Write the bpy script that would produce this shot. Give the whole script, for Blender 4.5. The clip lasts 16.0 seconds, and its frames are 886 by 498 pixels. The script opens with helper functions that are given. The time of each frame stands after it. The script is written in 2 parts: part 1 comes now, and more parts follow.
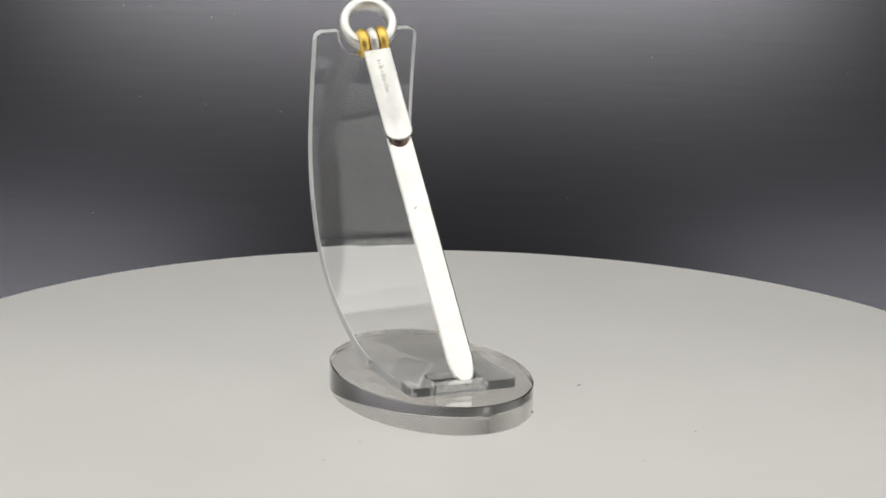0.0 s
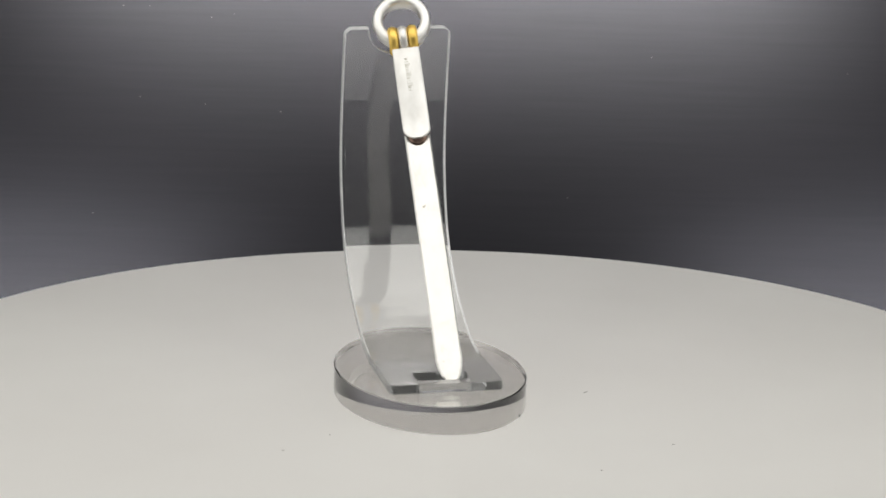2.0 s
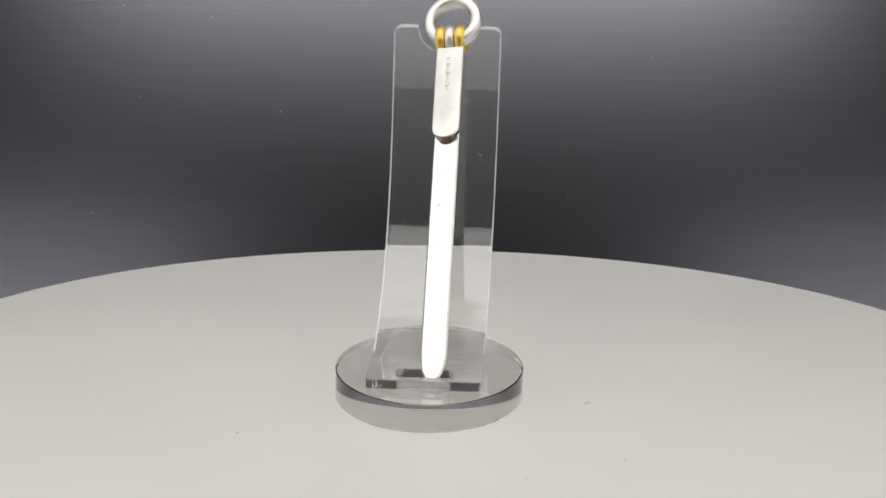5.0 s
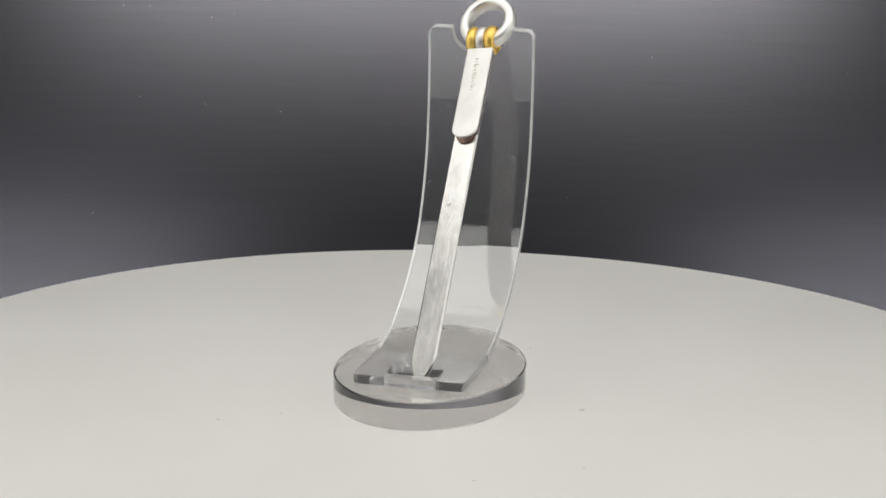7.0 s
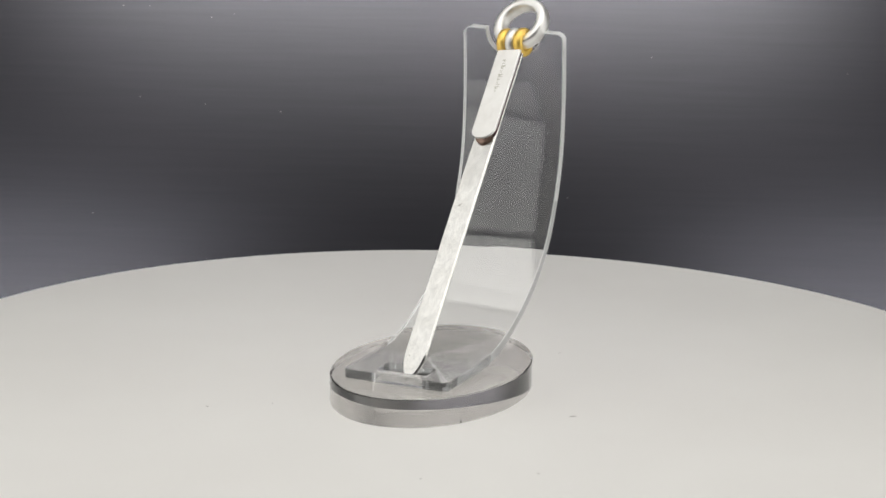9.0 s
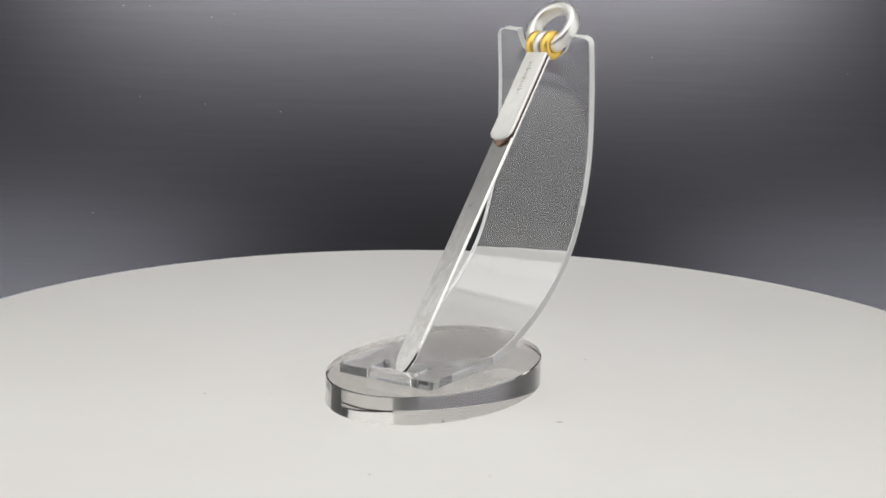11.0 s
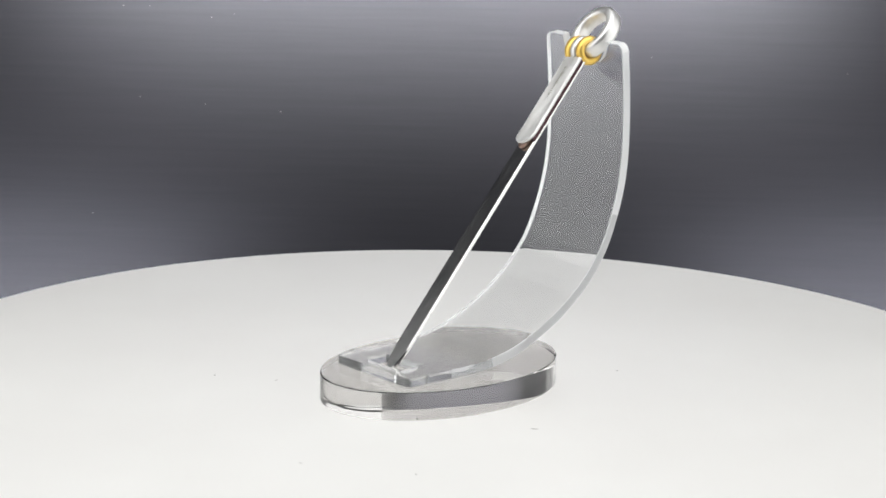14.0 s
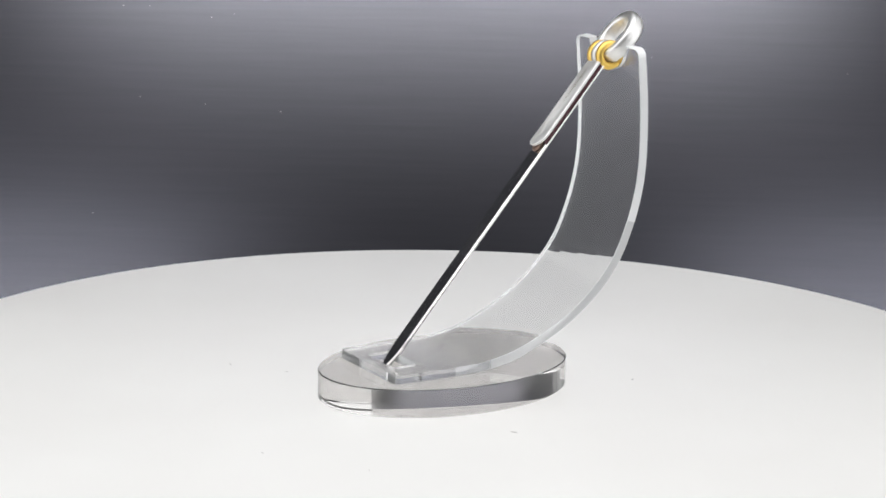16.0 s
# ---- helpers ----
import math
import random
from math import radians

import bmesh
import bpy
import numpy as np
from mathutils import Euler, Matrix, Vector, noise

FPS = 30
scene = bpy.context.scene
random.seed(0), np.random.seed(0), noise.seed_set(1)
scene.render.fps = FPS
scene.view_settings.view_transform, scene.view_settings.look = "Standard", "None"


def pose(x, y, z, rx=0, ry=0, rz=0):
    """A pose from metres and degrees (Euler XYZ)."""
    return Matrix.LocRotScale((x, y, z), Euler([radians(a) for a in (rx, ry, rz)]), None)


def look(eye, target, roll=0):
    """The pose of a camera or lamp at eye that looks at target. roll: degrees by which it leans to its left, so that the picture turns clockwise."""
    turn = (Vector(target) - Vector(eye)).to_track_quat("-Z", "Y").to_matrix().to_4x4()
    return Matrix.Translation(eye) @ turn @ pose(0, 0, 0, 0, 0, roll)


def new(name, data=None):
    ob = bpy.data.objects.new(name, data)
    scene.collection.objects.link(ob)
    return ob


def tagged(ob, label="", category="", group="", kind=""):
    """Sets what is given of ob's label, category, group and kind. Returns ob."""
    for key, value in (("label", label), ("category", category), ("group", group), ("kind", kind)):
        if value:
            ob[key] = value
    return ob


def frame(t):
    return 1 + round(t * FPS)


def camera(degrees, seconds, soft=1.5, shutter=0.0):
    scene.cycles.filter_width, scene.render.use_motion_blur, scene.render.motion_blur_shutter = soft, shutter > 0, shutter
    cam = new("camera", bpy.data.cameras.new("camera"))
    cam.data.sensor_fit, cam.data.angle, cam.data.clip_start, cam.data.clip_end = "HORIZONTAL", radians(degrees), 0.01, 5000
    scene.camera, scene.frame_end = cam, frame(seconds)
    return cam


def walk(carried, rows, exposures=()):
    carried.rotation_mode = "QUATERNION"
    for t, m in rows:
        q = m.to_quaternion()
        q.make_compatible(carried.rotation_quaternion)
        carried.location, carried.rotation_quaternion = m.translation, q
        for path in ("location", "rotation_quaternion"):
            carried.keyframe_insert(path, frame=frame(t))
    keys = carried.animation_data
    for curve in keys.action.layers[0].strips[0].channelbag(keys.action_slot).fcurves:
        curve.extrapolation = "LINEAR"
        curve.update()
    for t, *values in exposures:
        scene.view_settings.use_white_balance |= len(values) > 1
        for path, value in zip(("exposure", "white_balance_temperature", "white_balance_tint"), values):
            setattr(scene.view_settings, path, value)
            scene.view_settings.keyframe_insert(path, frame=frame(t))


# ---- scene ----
# A silver letter opener on a clear acrylic stand, turning on a white turntable before a dark board.

# ---- camera ----
cam = camera(19.05, 16.0, soft=1.7)
EYE = Vector((0.0, -0.8254, 0.2490))
AIM = Vector((-0.0054 * math.cos(0.2381), math.cos(0.2381), -math.sin(0.2381)))
STILL = look(EYE, EYE + AIM, 1.21)
walk(cam, [(0.0, STILL), (16.0, STILL)],
     exposures=[(0.0, -0.16, 6540, 9), (4.0, -0.15, 6540, 10), (9.0, 0.0, 6490, 10), (11.5, 0.12, 6400, 10), (14.0, 0.37, 6250, 10), (16.0, 0.39, 6190, 11)])


def turn(t):
    """Degrees by which the turntable has turned at t seconds, from its place at 4 s."""
    return -5.314 * (t - 4.0) + 0.0181 * (t - 4.0) ** 2


# ---- light ----
world = bpy.data.worlds.new("room_air")
scene.world = world
world.use_nodes = True
world.node_tree.nodes["Background"].inputs[0].default_value = (0.55, 0.58, 0.65, 1)
world.node_tree.nodes["Background"].inputs[1].default_value = 0.02


def area_lamp(name, place, target, sx, sy, watts, colour=(1, 1, 1)):
    data = bpy.data.lights.new(name, "AREA")
    data.shape, data.size, data.size_y, data.energy, data.color = "RECTANGLE", sx, sy, watts, colour
    ob = new(name, data)
    ob.matrix_world = look(place, target)
    return ob


# a softbox overhead and one at each side
area_lamp("softbox_top", (0.0, -0.20, 0.90), (0.0, -0.20, 0), 1.30, 1.22, 7.3, (1.0, 0.985, 0.945))
for side in (-1, 1):
    area_lamp("softbox_side", (side * 0.685, -0.20, 0.335), (0, -0.20, 0.335), 1.00, 0.95, 2.0, (1.0, 0.985, 0.945))
# an added strip of fill light for the glow high on the backdrop
area_lamp("backdrop_fill", (-0.008, 0.362, 0.098), (-0.008, 0.45, 0.094), 0.36, 0.02, 1.52, (1.0, 0.965, 0.91)).data.spread = radians(122)
# added fills low at each side, for the glow where it sweeps forward
for side in (-1, 1):
    area_lamp("backdrop_foot_fill", (side * 0.255, 0.408, -0.124), (side * 0.255, 0.44, -0.120), 0.26, 0.016, 1.85, (1.0, 0.985, 0.98))


# ---- materials ----
def material(name, colour=(0.5, 0.5, 0.5), rough=0.5, metal=0.0, glass=0.0, ior=1.45):
    m = bpy.data.materials.new(name)
    m.use_nodes = True
    b = m.node_tree.nodes["Principled BSDF"]
    b.inputs["Base Color"].default_value = (*colour, 1)
    b.inputs["Roughness"].default_value = rough
    b.inputs["Metallic"].default_value = metal
    b.inputs["Transmission Weight"].default_value = glass
    b.inputs["IOR"].default_value = ior
    return m, m.node_tree.nodes, m.node_tree.links, b


def texture(nodes, links, scale, detail=4.0, stretch=(1, 1, 1), rough=0.6):
    c = nodes.new("ShaderNodeTexCoord")
    mp = nodes.new("ShaderNodeMapping")
    mp.inputs["Scale"].default_value = stretch
    n = nodes.new("ShaderNodeTexNoise")
    n.inputs["Scale"].default_value, n.inputs["Detail"].default_value, n.inputs["Roughness"].default_value = scale, detail, rough
    links.new(c.outputs["Object"], mp.inputs["Vector"])
    links.new(mp.outputs["Vector"], n.inputs["Vector"])
    return n.outputs["Fac"]


def spread(nodes, links, value, lo, hi, a=0.3, b=0.7):
    r = nodes.new("ShaderNodeMapRange")
    for k, v in zip(("From Min", "From Max", "To Min", "To Max"), (a, b, lo, hi)):
        r.inputs[k].default_value = v
    links.new(value, r.inputs["Value"])
    return r.outputs["Result"]


def ramp(nodes, links, value, first, last, a=0.3, b=0.7):
    r = nodes.new("ShaderNodeValToRGB")
    r.color_ramp.elements[0].position, r.color_ramp.elements[1].position = a, b
    r.color_ramp.elements[0].color, r.color_ramp.elements[1].color = (*first, 1), (*last, 1)
    links.new(value, r.inputs["Fac"])
    return r.outputs["Color"]


def relief(nodes, links, value, shader, strength, distance):
    b = nodes.new("ShaderNodeBump")
    b.inputs["Strength"].default_value, b.inputs["Distance"].default_value = strength, distance
    links.new(value, b.inputs["Height"])
    links.new(b.outputs["Normal"], shader.inputs["Normal"])


def white_laminate():
    m, n, l, b = material("white_laminate", rough=0.3)
    b.inputs["Specular IOR Level"].default_value = 0.2
    l.new(ramp(n, l, texture(n, l, 7, 3), (0.79, 0.775, 0.755), (0.83, 0.82, 0.80)), b.inputs["Base Color"])
    l.new(spread(n, l, texture(n, l, 24, 3), 0.30, 0.36), b.inputs["Roughness"])
    return m


def board_paint():
    m, n, l, b = material("dark_board", rough=0.5)
    l.new(ramp(n, l, texture(n, l, 40, 6, (0.35, 1, 9)), (0.0268, 0.0268, 0.0310), (0.0302, 0.0302, 0.0346)), b.inputs["Base Color"])
    l.new(spread(n, l, texture(n, l, 120, 5, (0.35, 1, 9)), 0.36, 0.40), b.inputs["Roughness"])
    b.inputs["Specular IOR Level"].default_value = 0.03
    return m


def acrylic(name, tint, ripple=0.0, clear=1.0, ior=1.52):
    """clear below 1 mixes in a little white, for the reflected light that veils it."""
    m, n, l, b = material(name, tint, 0.0, 0.0, clear, ior)
    if ripple:
        # fine ribs across the heated bend
        c = n.new("ShaderNodeTexCoord")
        w = n.new("ShaderNodeTexWave")
        w.bands_direction = "Z"
        w.inputs["Scale"].default_value, w.inputs["Distortion"].default_value = 240.0, 1.2
        w.inputs["Detail"].default_value, w.inputs["Detail Scale"].default_value = 2.0, 0.25
        l.new(c.outputs["Object"], w.inputs["Vector"])
        relief(n, l, w.outputs["Fac"], b, ripple, 0.0002)
    return m


def sawn_lit_edge(name, clear):
    # lower clear paints in more white: frosting, plus light gathered in the edge
    m, n, l, b = material(name, (0.95, 0.96, 0.965), 0.2, 0.0, clear, 1.49)
    smoothed = 0.25 if clear > 0.8 else 1.0
    l.new(spread(n, l, texture(n, l, 260, 3), 0.10 * smoothed, 0.24 * smoothed), b.inputs["Roughness"])
    return m


def silver(name, rough, scratch, spots=False):
    """Silver with faint tarnish, fine wear along its length and, on the blade, small dark pits."""
    m, n, l, b = material(name, (0.90, 0.895, 0.88), rough, 1.0)
    shade = 0.84 if spots else 1.0
    colour = ramp(n, l, texture(n, l, 120, 6), (0.80 * shade, 0.79 * shade, 0.765 * shade), (0.92 * shade, 0.915 * shade, 0.90 * shade))
    if spots:
        mix = n.new("ShaderNodeMix")
        mix.data_type = "RGBA"
        l.new(spread(n, l, texture(n, l, 520, 1), 0, 0.85, 0.745, 0.785), mix.inputs["Factor"])
        l.new(colour, mix.inputs["A"])
        mix.inputs["B"].default_value = (0.34, 0.32, 0.29, 1)
        colour = mix.outputs["Result"]
        # grey mottling: wear, with the blade's uneven reflection put into the colour
        worn = n.new("ShaderNodeMix")
        worn.data_type = "RGBA"
        l.new(spread(n, l, texture(n, l, 700, 5, (1, 0.7, 1), 0.7), 0.45, 0, 0.40, 0.56), worn.inputs["Factor"])
        l.new(colour, worn.inputs["A"])
        worn.inputs["B"].default_value = (0.55, 0.545, 0.53, 1)
        colour = worn.outputs["Result"]
    l.new(colour, b.inputs["Base Color"])
    l.new(spread(n, l, texture(n, l, 260, 6, (1, 0.25, 1)), rough * 0.7, rough * 1.4), b.inputs["Roughness"])
    relief(n, l, texture(n, l, 420, 4, (1, 0.5, 1)), b, scratch, 0.00006)
    return m


def gold():
    m, n, l, b = material("yellow_gold", (0.95, 0.66, 0.16), 0.44, 1.0)
    l.new(ramp(n, l, texture(n, l, 260, 4), (0.93, 0.62, 0.13), (0.99, 0.72, 0.22)), b.inputs["Base Color"])
    return m


def tarnish():
    m, n, l, b = material("brown_tarnish", (0.2, 0.13, 0.10), 0.35, 0.9)
    l.new(ramp(n, l, texture(n, l, 600, 4), (0.13, 0.08, 0.065), (0.36, 0.25, 0.20)), b.inputs["Base Color"])
    return m


def matt(name, a, z, scale=6.0, rough=0.85):
    m, n, l, b = material(name, rough=rough)
    l.new(ramp(n, l, texture(n, l, scale, 5), a, z), b.inputs["Base Color"])
    return m


WHITE = white_laminate()
BOARD = board_paint()
CLEAR_BASE = acrylic("clear_acrylic_base", (0.70, 0.685, 0.67), ior=1.57)
CLEAR_BACK = acrylic("clear_acrylic_back", (0.97, 0.975, 0.975), 0.0, 0.98, 1.60)
BEND = acrylic("ribbed_acrylic_bend", (0.97, 0.975, 0.975), 0.010, 0.98, 1.60)
EDGE = sawn_lit_edge("polished_acrylic_edge", 0.12)
SIDE_EDGE = sawn_lit_edge("glossy_acrylic_edge", 0.25)
LOW_EDGE = sawn_lit_edge("glassy_acrylic_edge", 0.48)
FOOT_EDGE = sawn_lit_edge("clear_acrylic_edge", 0.93)
SILVER = silver("polished_silver", 0.15, 0.5, True)
SATIN = silver("satin_silver", 0.56, 0.25)
BRIGHT = silver("bright_silver", 0.44, 0.04)
GOLD = gold()
TARNISH = tarnish()
GAP_SHADE = matt("dark_maroon_gap_shade", (0.050, 0.012, 0.018), (0.085, 0.022, 0.030), 500, 0.5)
ENGRAVED = matt("engraved_mark", (0.30, 0.29, 0.22), (0.42, 0.41, 0.32), 900)
DUST = matt("pale_dust", (0.55, 0.55, 0.55), (0.75, 0.75, 0.75), 900)
FLECK = matt("dull_fleck", (0.06, 0.06, 0.065), (0.085, 0.085, 0.09), 900)
GRIT = matt("grey_grit", (0.30, 0.28, 0.27), (0.45, 0.43, 0.41), 900)
WALL = matt("dark_cloth", (0.045, 0.045, 0.052), (0.06, 0.06, 0.068))
GREY = matt("grey_cloth", (0.36, 0.36, 0.365), (0.42, 0.42, 0.425), 40)
TENT = matt("white_tent_cloth", (0.70, 0.70, 0.69), (0.76, 0.76, 0.75), 40)
FLOOR = matt("dull_carpet", (0.06, 0.058, 0.055), (0.10, 0.095, 0.09), 90)
DESK = matt("pale_desk", (0.80, 0.79, 0.78), (0.85, 0.84, 0.83), 12, 0.5)
MAT = matt("charcoal_mat", (0.030, 0.030, 0.034), (0.042, 0.042, 0.047), 30, 0.6)


# ---- mesh helpers ----
def part(name, bm, mat, parent=None, label=""):
    me = bpy.data.meshes.new(name)
    bm.normal_update()
    bm.to_mesh(me)
    bm.free()
    for m in (mat if isinstance(mat, (list, tuple)) else [mat]):
        me.materials.append(m)
    ob = new(name, me)
    ob.parent = parent
    return tagged(ob, label) if label else ob


def smooth(bm, degrees=35):
    bm.normal_update()
    for f in bm.faces:
        f.smooth = True
    for e in bm.edges:
        e.smooth = len(e.link_faces) == 2 and e.calc_face_angle(0) < radians(degrees)
    return bm


def block(x0, x1, y0, y1, z0, z1, bevel=0.0):
    bm = bmesh.new()
    bmesh.ops.create_cube(bm, size=1)
    for v in bm.verts:
        v.co = Vector((x0 if v.co.x < 0 else x1, y0 if v.co.y < 0 else y1, z0 if v.co.z < 0 else z1))
    if bevel:
        bmesh.ops.bevel(bm, geom=bm.edges[:], offset=bevel, segments=2, affect="EDGES")
    return bm


def lathe(profile, n=96, ax=1.0, ay=1.0, closed=False):
    """Turns (radius, z) pairs round z; ax, ay stretch it to an oval."""
    bm = bmesh.new()
    rings = []
    for r, z in profile:
        if r == 0:
            rings.append([bm.verts.new((0, 0, z))] * n)
        else:
            rings.append([bm.verts.new((ax * r * math.cos(2 * math.pi * k / n), ay * r * math.sin(2 * math.pi * k / n), z)) for k in range(n)])
    for a, b in zip(rings, rings[1:] + (rings[:1] if closed else [])):
        for k in range(n):
            q = []
            for v in (a[k], a[(k + 1) % n], b[(k + 1) % n], b[k]):
                if v not in q:
                    q.append(v)
            if len(q) > 2:
                bm.faces.new(q)
    bmesh.ops.recalc_face_normals(bm, faces=bm.faces[:])
    return bm


def oval_plate(a, b, height, bevel, n=160):
    """An oval slab with softly broken edges; a, b: half axes in x and y."""
    bm = bmesh.new()
    levels = ((0.0, bevel), (bevel, 0.0), (height - bevel, 0.0), (height, bevel))
    rings = [[bm.verts.new(((a - d) * math.cos(2 * math.pi * k / n), (b - d) * math.sin(2 * math.pi * k / n), z)) for k in range(n)] for z, d in levels]
    for r, s in zip(rings, rings[1:]):
        for k in range(n):
            f = bm.faces.new((r[k], r[(k + 1) % n], s[(k + 1) % n], s[k]))
            f.material_index = 0 if r is rings[1] else 1
    bm.faces.new(rings[0][::-1])
    bm.faces.new(rings[-1])
    return bm


def tube(points, radius_x, radius_z, closed, up, n=16, power=2.0):
    """A bar of superelliptic section along a path; up: the way of radius_z."""
    bm = bmesh.new()
    loops = []
    m = len(points)
    for i, p in enumerate(points):
        p = Vector(p)
        a = Vector(points[(i - 1) % m] if closed or i else p)
        b = Vector(points[(i + 1) % m] if closed or i < m - 1 else p)
        side = (b - a).normalized().cross(up).normalized()
        loop = []
        for k in range(n):
            c, s = math.cos(2 * math.pi * k / n), math.sin(2 * math.pi * k / n)
            c, s = math.copysign(abs(c) ** (2 / power), c), math.copysign(abs(s) ** (2 / power), s)
            loop.append(bm.verts.new(p + side * (radius_x * c) + up * (radius_z * s)))
        loops.append(loop)
    for a, b in zip(loops, loops[1:] + (loops[:1] if closed else [])):
        for k in range(n):
            bm.faces.new((a[k], a[(k + 1) % n], b[(k + 1) % n], b[k]))
    if not closed:
        bm.faces.new(loops[0])
        bm.faces.new(loops[-1])
    bmesh.ops.recalc_face_normals(bm, faces=bm.faces[:])
    return bm


# ---- the room ----
def room():
    """A white light tent, open in front to a dark room and, at the back, to the dark cloth round the board."""
    x0, x1, y0, y1, z0, z1 = -0.70, 0.70, -1.30, 0.46, -0.86, 0.96
    t, seam, mouth = 0.05, 0.20, -0.72
    walls = [("wall_north", (x0 - t, x1 + t, y1, y1 + t, z0, z1), GREY, "plain grey wall behind the backdrop board"),
             ("wall_south", (x0 - t, x1 + t, y0 - t, y0, z0, z1), WALL, "plain dark wall of the room")]
    for side, a, b in (("west", x0 - t, x0), ("east", x1, x1 + t)):
        walls += [("wall_%s_1" % side, (a, b, mouth, seam, z0, z1), TENT, "plain white cloth wall of the light tent"),
                  ("wall_%s_2" % side, (a, b, seam, y1, z0, z1), GREY, "plain grey cloth wall beside the board"),
                  ("wall_%s_3" % side, (a, b, y0, mouth, z0, z1), WALL, "plain dark wall of the room")]
    for name, box, mat, label in walls:
        tagged(part(name, block(*box), mat), label, "wall", kind="structure")
    tagged(part("floor", block(x0 - t, x1 + t, y0 - t, y1 + t, z0 - t, z0), FLOOR), "dull dark carpeted floor of the room", "floor", kind="structure")
    for name, a, b, mat, label in (("ceiling", mouth, seam, TENT, "plain white cloth top of the light tent"),
                                   ("ceiling_2", seam, y1 + t, WALL, "plain dark cloth top over the board"),
                                   ("ceiling_3", y0 - t, mouth, WALL, "plain dark ceiling of the room")):
        tagged(part(name, block(x0 - t, x1 + t, a, b, z1, z1 + t), mat), label, "ceiling", kind="structure")


def desk():
    ob = tagged(new("desk"), "pale plain desk under the white turntable", "desk")
    part("desktop", block(-0.69, 0.69, -0.76, 0.455, -0.18, -0.15, 0.0), DESK, ob)
    part("desk_mat", block(-0.62, 0.62, -0.47, 0.10, -0.1498, -0.1482), MAT, ob, "dark charcoal mat under the turntable")
    for x in (-0.65, 0.65):
        for y in (-0.70, 0.42):
            part("leg", block(x - 0.025, x + 0.025, y - 0.025, y + 0.025, -0.86, -0.18), DESK, ob)


def backdrop():
    """A dark satin sheet that hangs down and sweeps forward over the desk."""
    r, top, low = 0.10, 0.70, -0.1485
    line = [(0.45, top), (0.45, 0.35), (0.45, 0.12), (0.45, low + r)]
    line += [(0.45 - r * (1 - math.cos(radians(a))), low + r - r * math.sin(radians(a))) for a in range(5, 91, 5)]
    line += [(0.24, low), (0.13, low)]
    back = [(y + 0.002, z) for y, z in line[:4]] + [(0.45 - r + (r + 0.001) * math.cos(radians(a)), low + r - (r + 0.001) * math.sin(radians(a))) for a in range(5, 91, 5)]
    back += [(0.24, low - 0.001), (0.13, low - 0.001)]
    loop = line + back[::-1]
    bm = bmesh.new()
    ends = [[bm.verts.new((x, y, z)) for y, z in loop] for x in (-0.50, 0.50)]
    m = len(line)
    for k in range(len(loop)):
        j = (k + 1) % len(loop)
        bm.faces.new((ends[0][k], ends[1][k], ends[1][j], ends[0][j]))
    for e in ends:
        for k in range(m - 1):
            bm.faces.new((e[k], e[k + 1], e[-2 - k], e[-1 - k]))
    bmesh.ops.recalc_face_normals(bm, faces=bm.faces[:])
    ob = tagged(part("backdrop_sheet", smooth(bm), BOARD), "dark charcoal satin backdrop sheet, dusty, sweeping forward", "backdrop", kind="structure")
    rng = random.Random(5)
    specks = [(-0.165, 0.058, 0.0008),
              (-0.152, 0.058, 0.0006), (-0.122, 0.053, 0.0007), (-0.111, 0.055, 0.0006), (-0.157, 0.013, 0.0008), (-0.125, 0.010, 0.0006), (-0.088, 0.007, 0.0010), (-0.181, -0.046, 0.0008), (-0.212, -0.056, 0.0011), (0.093, 0.038, 0.0008), (0.189, 0.032, 0.0007), (0.054, -0.033, 0.0008)]
    for x, z, s in specks:
        bm = bmesh.new()
        bmesh.ops.create_icosphere(bm, subdivisions=1, radius=s * 0.42)
        for v in bm.verts:
            v.co = Vector((v.co.x * rng.uniform(0.8, 1.8) + x, v.co.y * 0.25 + 0.4499, v.co.z * rng.uniform(0.7, 1.2) + z))
        part("dust_speck", bm, FLECK, ob)


# ---- the turntable ----
def turntable():
    ob = tagged(new("turntable"), "round white laminate photo turntable, turning slowly", "turntable")
    disc = [(0.0, -0.012), (0.1985, -0.012), (0.1997, -0.0108), (0.2, -0.0100), (0.2, -0.0016), (0.1995, -0.0004), (0.1985, 0.0), (0.0, 0.0)]
    part("disc", smooth(lathe(disc, 240)), WHITE, ob, "glossy white round disc")
    foot = [(0.0, -0.15), (0.120, -0.15), (0.124, -0.146), (0.124, -0.03), (0.112, -0.0125), (0.0, -0.0125)]
    part("drive_housing", smooth(lathe(foot, 96)), WHITE, ob, "white plastic motor housing")
    rng = random.Random(3)
    marks = [(0.0436, -0.0023, 0.0018), (0.0095, 0.0628, 0.0007), (-0.0458, -0.0386, 0.0009),
             (-0.062, -0.052, 0.0008), (0.030, -0.082, 0.0008), (0.058, -0.060, 0.0007)]
    for x, y, s in marks:
        bm = bmesh.new()
        bmesh.ops.create_icosphere(bm, subdivisions=1, radius=1)
        a, thin = rng.uniform(0, 3), rng.uniform(0.25, 0.5)
        for v in bm.verts:
            u, w = v.co.x * s * 0.8, v.co.y * s * thin * 0.6
            v.co = Vector((x + u * math.cos(a) - w * math.sin(a), y + u * math.sin(a) + w * math.cos(a), v.co.z * 0.00012))
        part("grit_speck", bm, GRIT, ob)
    return ob


# ---- the acrylic stand ----
TH = 0.0092
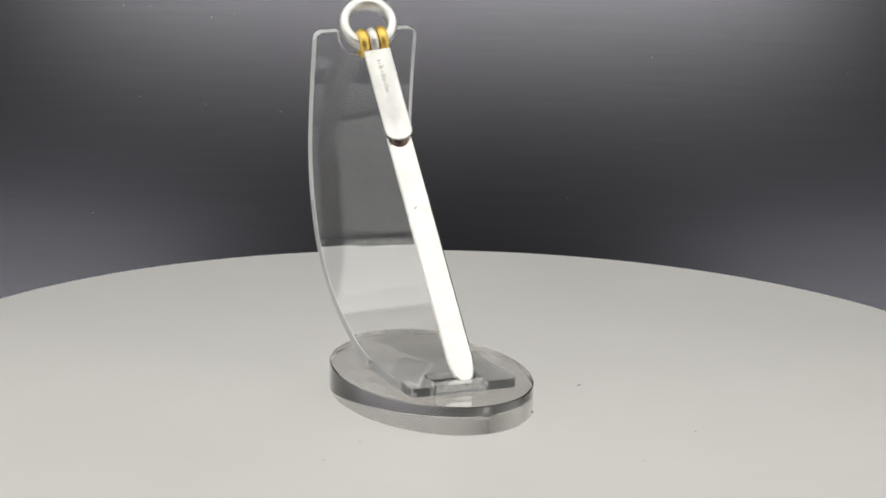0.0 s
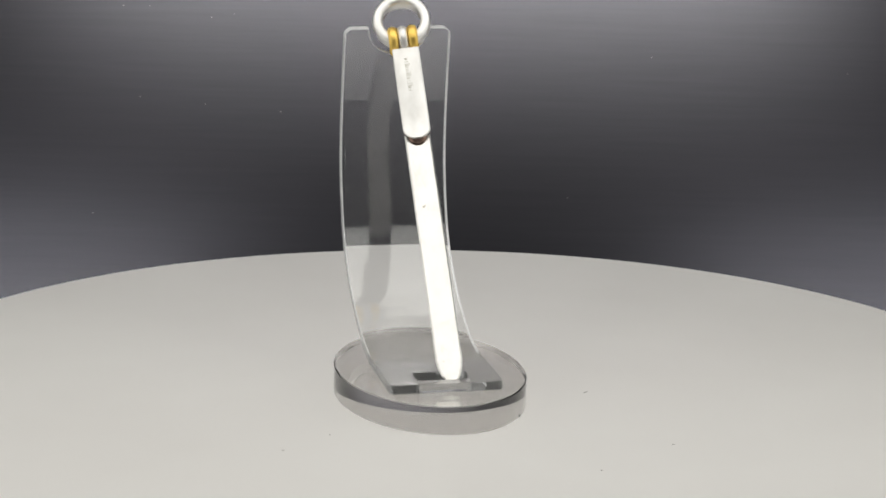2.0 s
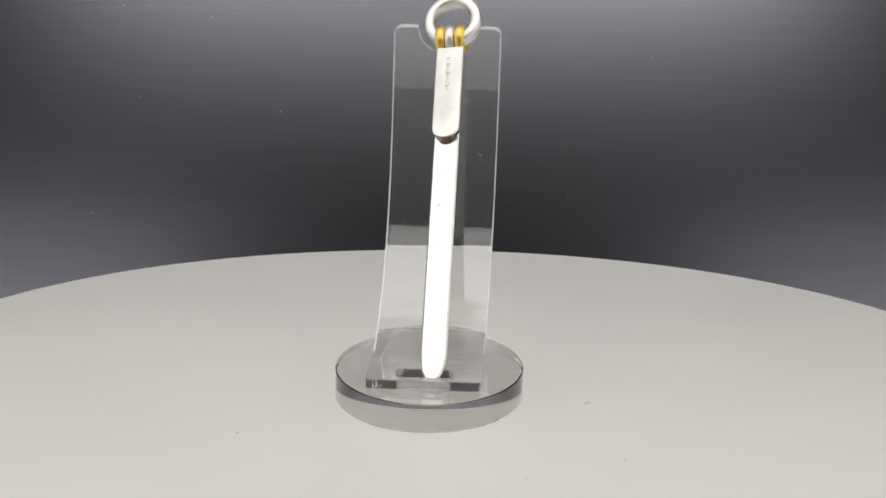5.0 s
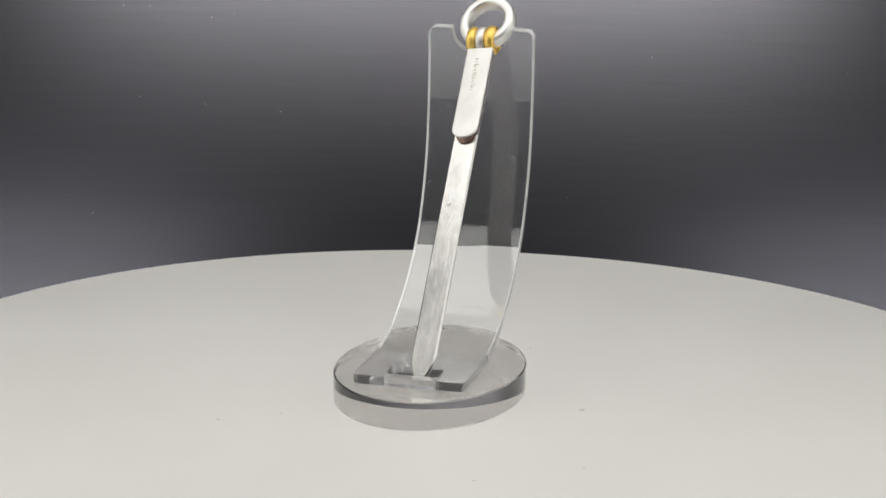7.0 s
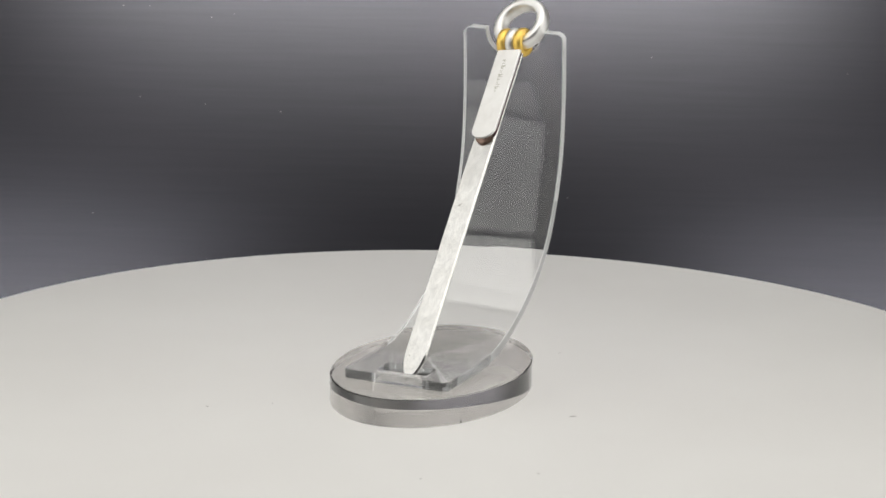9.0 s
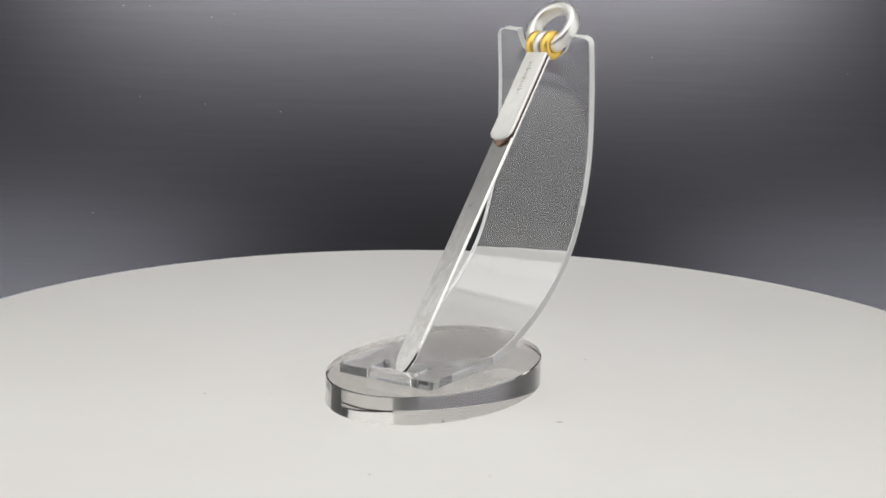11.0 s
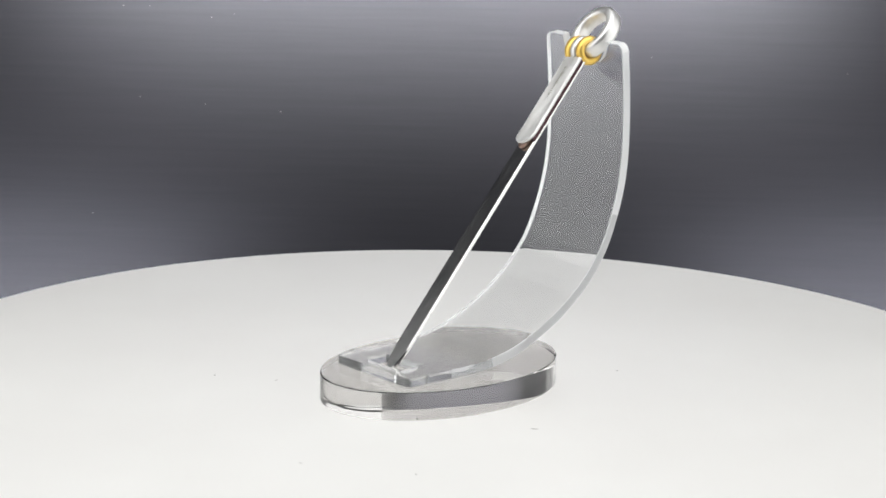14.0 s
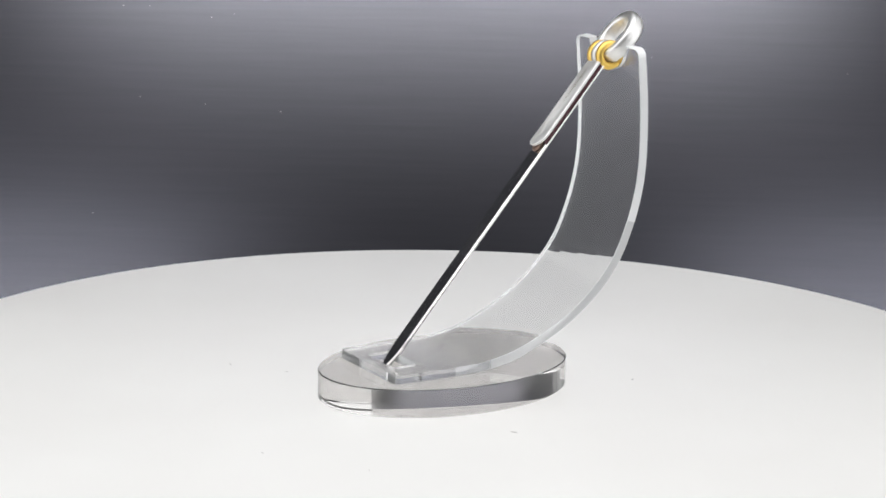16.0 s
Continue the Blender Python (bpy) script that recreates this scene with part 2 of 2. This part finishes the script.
# the back's outer face from the front of its foot to its top: y, z in mm
SPINE = [(-28.4, 9.3), (-20, 9.3), (-10, 9.3), (-3, 9.3), (4, 9.6), (11, 10.6), (18.6, 12.6), (28.2, 16.8), (38.4, 22.6), (48.8, 31.2),
         (56.4, 41.0), (61.3, 52.4), (64.0, 62.5), (65.1, 71), (65.3, 80), (64.7, 94), (62.9, 111.3)]


def spline(pts, n):
    """Even points with their ways along a smooth curve through pts."""
    P = [Vector((0, y * 0.001, z * 0.001)) for y, z in pts]
    P = [2 * P[0] - P[1]] + P + [2 * P[-1] - P[-2]]
    fine = []
    for i in range(1, len(P) - 2):
        a, b, c, d = P[i - 1:i + 3]
        for k in range(24):
            u = k / 24
            fine.append(0.5 * (2 * b + (c - a) * u + (2 * a - 5 * b + 4 * c - d) * u * u + (3 * b - a - 3 * c + d) * u ** 3))
    fine.append(P[-2])
    run = [0.0]
    for a, b in zip(fine, fine[1:]):
        run.append(run[-1] + (b - a).length)
    return fine, run


def at_run(fine, run, s):
    s = max(0.0, min(s, run[-1] - 1e-9))
    i = int(np.searchsorted(run, s, side="right")) - 1
    u = (s - run[i]) / (run[i + 1] - run[i])
    way = (fine[min(i + 2, len(fine) - 1)] - fine[max(i - 1, 0)]).normalized()
    return fine[i].lerp(fine[i + 1], u), way


def curved_back(parent):
    fine, run = spline(SPINE, 0)
    total, half, thick = run[-1], 0.0182, 0.0029
    slot_x, slot_a, slot_b = 0.0089, 0.0041, 0.0136
    notch_w, notch_d = 0.0100, 0.0088
    cols = sorted({round(v, 6) for v in
                   [s * x for s in (-1, 1) for x in
                    (0, 0.002, 0.004, 0.0055, 0.0068, 0.0078, 0.0084, slot_x, 0.0093, 0.0096, 0.0098, 0.00995, 0.0101, 0.0112, 0.013, 0.0145, 0.0155, 0.0163, 0.017, 0.0175, 0.0179, 0.0181, half)]})

    def corner(x, r):
        d = abs(x) - (half - r)
        return 0.0 if d <= 0 else r - math.sqrt(max(r * r - d * d, 0.0))

    def top(x):
        if abs(x) < notch_w:
            return total - notch_d * (1 - (abs(x) / notch_w) ** 2.6) ** 0.5
        return total - corner(x, 0.0028)

    rows = [0.0, 0.002, slot_a, 0.007, 0.0105, slot_b] + [slot_b + (total - 0.012 - slot_b) * k / 70 for k in range(1, 71)]
    tail = [0.2, 0.4, 0.6, 0.8, 0.972, 1.0]
    bm = bmesh.new()
    grid = {}
    for j, x in enumerate(cols):
        start, end = corner(x, 0.002), top(x)
        ss = [max(s, start) if i else start for i, s in enumerate(rows)]
        d = abs(x) - (slot_x - 0.0018)
        if 0 < d <= 0.0018001:   # the slot's rounded corners
            off = 0.0018 - math.sqrt(max(0.0018 ** 2 - d * d, 0.0))
            ss[2], ss[5] = ss[2] + off, ss[5] - off
        ss += [rows[-1] + (end - rows[-1]) * k for k in tail]
        for i, s in enumerate(ss):
            p, way = at_run(fine, run, s)
            nrm = Vector((0, -way.z, way.y))
            across = Vector((x - 0.0006 + 0.0014 * (p.z - TH) / 0.1017, 0, 0))   # it leans a little
            grid[i, j, 0] = bm.verts.new(p + across)
            grid[i, j, 1] = bm.verts.new(p + across + nrm * thick)
    ni, nj = len(rows) + len(tail), len(cols)
    ja, jb = cols.index(-round(slot_x, 6)), cols.index(round(slot_x, 6))
    cells = {(i, j) for i in range(ni - 1) for j in range(nj - 1) if not (2 <= i < 5 and ja <= j < jb)}
    for i, j in cells:
        # pale rim: worn corners, with light caught on the chamfer put into the colour
        worn = i > 14 and (j < 2 or j > nj - 4 or i == ni - 2)
        for f in (bm.faces.new((grid[i, j, 0], grid[i + 1, j, 0], grid[i + 1, j + 1, 0], grid[i, j + 1, 0])),
                  bm.faces.new((grid[i, j, 1], grid[i, j + 1, 1], grid[i + 1, j + 1, 1], grid[i + 1, j, 1]))):
            f.material_index = 1 if worn else 4 if 0.017 < grid[i, j, 1].co.z < 0.043 else 0
        for near, a, b in (((i - 1, j), (i, j), (i, j + 1)), ((i + 1, j), (i + 1, j), (i + 1, j + 1)),
                           ((i, j - 1), (i, j), (i + 1, j)), ((i, j + 1), (i, j + 1), (i + 1, j + 1))):
            if near not in cells:
                f = bm.faces.new((grid[(*a, 0)], grid[(*b, 0)], grid[(*b, 1)], grid[(*a, 1)]))
                y = 0.5 * (a[0] + b[0])
                f.material_index = 1 if y > 69 and a[0] == b[0] else 2 if y <= 16 else 5 if grid[(*a, 0)].co.z < 0.052 else 3
    bmesh.ops.remove_doubles(bm, verts=bm.verts[:], dist=1e-6)
    bmesh.ops.recalc_face_normals(bm, faces=bm.faces[:])
    ob = part("curved_back", smooth(bm, 30), [CLEAR_BACK, EDGE, FOOT_EDGE, SIDE_EDGE, BEND, LOW_EDGE], parent, "bent clear acrylic strip with a notch and a slot")
    # fine dust and scratches on the strip's front
    rng = random.Random(11)
    bm = bmesh.new()
    for k in range(130):
        s = rng.uniform(0.045, total - 0.012)
        p, way = at_run(fine, run, s)
        nrm = Vector((0, -way.z, way.y))
        x = rng.uniform(-0.017, 0.017)
        c = p + Vector((x, 0, 0)) + nrm * (thick + 0.00003)
        a = rng.uniform(0, math.pi)
        u = Vector((math.cos(a), 0, 0)) + way * math.sin(a)
        w = nrm.cross(u)
        r, h = rng.choice((0.00014, 0.00018, 0.00025, 0.00055)), rng.uniform(0.00006, 0.00011)
        vs = [bm.verts.new(c + u * (r * e) + w * (h * f) + nrm * g) for e, f, g in ((-1, 0, 0), (0, -1, 0), (1, 0, 0), (0, 1, 0), (0, 0, 0.00004))]
        for e in range(4):
            bm.faces.new((vs[e], vs[(e + 1) % 4], vs[4]))
    dust = part("dust", bm, DUST, ob, "pale dust flecks")
    tagged(dust, kind="stuff")
    return ob


def display_stand():
    ob = tagged(new("display_stand"), "clear acrylic display stand with oval base and curved back", "display stand")
    base = part("oval_base", smooth(oval_plate(0.0305, 0.0438, TH, 0.0003), 40), [CLEAR_BASE, CLEAR_BASE], ob, "thick clear acrylic oval base")
    base.visible_shadow = False
    # a chip on the base's lower edge and a dark crumb on the foot
    for name, at, size, label, under in (("chip", (0.0229, -0.0290, 0.0006), (0.0003, 0.0002, 0.0004), "small dark chip in the lower edge", base),
                                         ("crumb", (0.009, -0.005, TH + 0.0032), (0.0004, 0.0003, 0.00012), "dark crumb stuck to the foot", ob)):
        bm = bmesh.new()
        bmesh.ops.create_icosphere(bm, subdivisions=2, radius=1)
        for v in bm.verts:
            wobble = 1 + 0.3 * math.sin(5 * v.co.x + 3 * v.co.y)
            v.co = Vector(v.co[k] * size[k] * wobble + at[k] for k in range(3))
        part(name, smooth(bm, 60), FLECK, under, label)
    curved_back(ob).visible_shadow = False
    return ob


# ---- the letter opener: y runs from the tip up the blade, z stands off its face ----
def slab(outline, levels):
    """A flat bar from a function of inset giving an outline; levels: (z, inset)."""
    bm = bmesh.new()
    rings = [[bm.verts.new((x, y, z)) for x, y in outline(d)] for z, d in levels]
    n = len(rings[0])
    for r, s in zip(rings, rings[1:]):
        for k in range(n):
            bm.faces.new((r[k], r[(k + 1) % n], s[(k + 1) % n], s[k]))
    bm.faces.new(rings[0][::-1])
    bm.faces.new(rings[-1])
    bmesh.ops.recalc_face_normals(bm, faces=bm.faces[:])
    return bm


def letter_opener():
    ob = tagged(new("letter_opener"), "silver letter opener with clip, ring and gold bands", "letter opener")

    def blade(d):
        w = 0.0043 - d
        right = [(w, 0.1205 - d)] + [(w, y) for y in (0.10, 0.06, 0.03, 0.012)]
        right += [(w * (1 - (1 - k / 9) ** 2.2) ** 0.62 if k else 0.0, -0.0030 + d + k / 9 * 0.0105) for k in range(8, -1, -1)]
        return right + [(-x, y) for x, y in right[-2::-1]]

    part("blade", smooth(slab(blade, [(-0.0004, 0.0004), (-0.0002, 0.0), (0.0002, 0.0), (0.0007, 0.0005)]), 20), SILVER, ob, "long flat polished silver blade")

    # the clip, a strip that lies off the blade and flares at its rounded end
    bm = bmesh.new()
    rows, w0 = [], 0.00455
    stations = [0.0852 + 0.0347 * (k / 24) ** 1.6 for k in range(25)]
    for y in stations:
        d = y - stations[0]
        w = w0 * (1 - max(0.0, 1 - d / 0.0042) ** 2.4) ** 0.5 if d < 0.0042 else w0
        w = max(w, 0.0012)
        lift = 0.0016 + 0.0007 * max(0.0, 1 - d / 0.006) ** 2
        row = []
        for x, z in ((-1, 0.15), (-0.94, 0.0), (0.94, 0.0), (1, 0.15), (1, 0.75), (0.93, 1.0), (-0.93, 1.0), (-1, 0.75)):
            row.append(bm.verts.new((x * w, y, lift + z * 0.0010)))
        rows.append(row)
    for a, b in zip(rows, rows[1:]):
        for k in range(8):
            bm.faces.new((a[k], a[(k + 1) % 8], b[(k + 1) % 8], b[k]))
    bm.faces.new(rows[0])
    bm.faces.new(rows[-1])
    bmesh.ops.recalc_face_normals(bm, faces=bm.faces[:])
    clip = part("clip", smooth(bm, 25), SATIN, ob, "satin silver clip with a worn engraved mark")
    # the engraved mark, plain strokes up the clip
    rng = random.Random(8)
    y = 0.1036
    while y < 0.1166:
        tall = rng.choice((0.00085, 0.0010, 0.0011, 0.0018))
        tilt, wide = rng.uniform(-0.5, 0.35), 0.00019
        bm = block(-tall / 2, tall / 2, -wide / 2, wide / 2, 0.00250, 0.00264)
        bmesh.ops.rotate(bm, verts=bm.verts[:], cent=(0, 0, 0), matrix=Matrix.Rotation(tilt, 3, "Z"))
        bmesh.ops.translate(bm, verts=bm.verts[:], vec=(-0.0004 + (tall - 0.001) * 0.3, y, 0))
        part("engraved_stroke", bm, ENGRAVED, clip)
        y += rng.choice((0.00036, 0.00042, 0.0005, 0.0009))
    # the brown bump between clip end and blade
    bm = bmesh.new()
    bmesh.ops.create_uvsphere(bm, u_segments=32, v_segments=16, radius=1)
    for v in bm.verts:
        v.co = Vector((v.co.x * 0.0031, v.co.y * 0.0032 + 0.0870, v.co.z * 0.0010 + 0.00130))
    part("clip_end_bump", smooth(bm, 60), TARNISH, ob, "brown tarnished bump under the clip end")
    # a dark maroon block fills the gap, its shade put into the colour
    bm = block(-0.0044, 0.0044, 0.0875, 0.1195, 0.0007, 0.00165)
    part("clip_gap_shade", bm, GAP_SHADE, ob, "dark maroon filler painting the shade in the gap behind the clip")

    # the ring and the three bands that hold it
    cy, r = 0.1315, 0.0081
    ring = [(r * math.cos(2 * math.pi * k / 96), cy + r * math.sin(2 * math.pi * k / 96), 0.0) for k in range(96)]
    part("ring", smooth(tube(ring, 0.00178, 0.0026, True, Vector((0, 0, 1)), 24, 3.2), 60), BRIGHT, ob, "thick polished silver ring")
    by = 0.1243
    for x, mat, label in ((-0.0036, GOLD, "polished yellow gold band"), (-0.0003, BRIGHT, "polished silver band"), (0.0030, GOLD, "polished yellow gold band")):
        path = [(x, by + 0.0037 * math.cos(2 * math.pi * k / 48), 0.0002 + 0.0034 * math.sin(2 * math.pi * k / 48)) for k in range(48)]
        part("band", smooth(tube(path, 0.0013, 0.00163, True, Vector((1, 0, 0)), 20, 2.3), 60), mat, ob, label)
    return ob


room()
desk()
backdrop()
TABLE = turntable()
STAND = display_stand()
OPENER = letter_opener()

# ---- what turns ----
STAND_PLACE = pose(-0.0081, 0.0004, 0.00005, 0, 0, 2.9)
OPENER_PLACE = STAND_PLACE @ pose(0.0021, -0.0220, 0.0124) @ pose(0, 0, 0, 49.5, 0, 0) @ pose(0, 0, 0, 0, 0, -0.2) @ pose(0, 0, 0, 0, -12.1, 0)


def motions():
    times = [0.5 * k for k in range(33)]
    for thing, place in ((TABLE, Matrix()), (STAND, STAND_PLACE), (OPENER, OPENER_PLACE)):
        walk(thing, [(t, pose(0, 0, 0, 0, 0, turn(t)) @ place) for t in times])


motions()
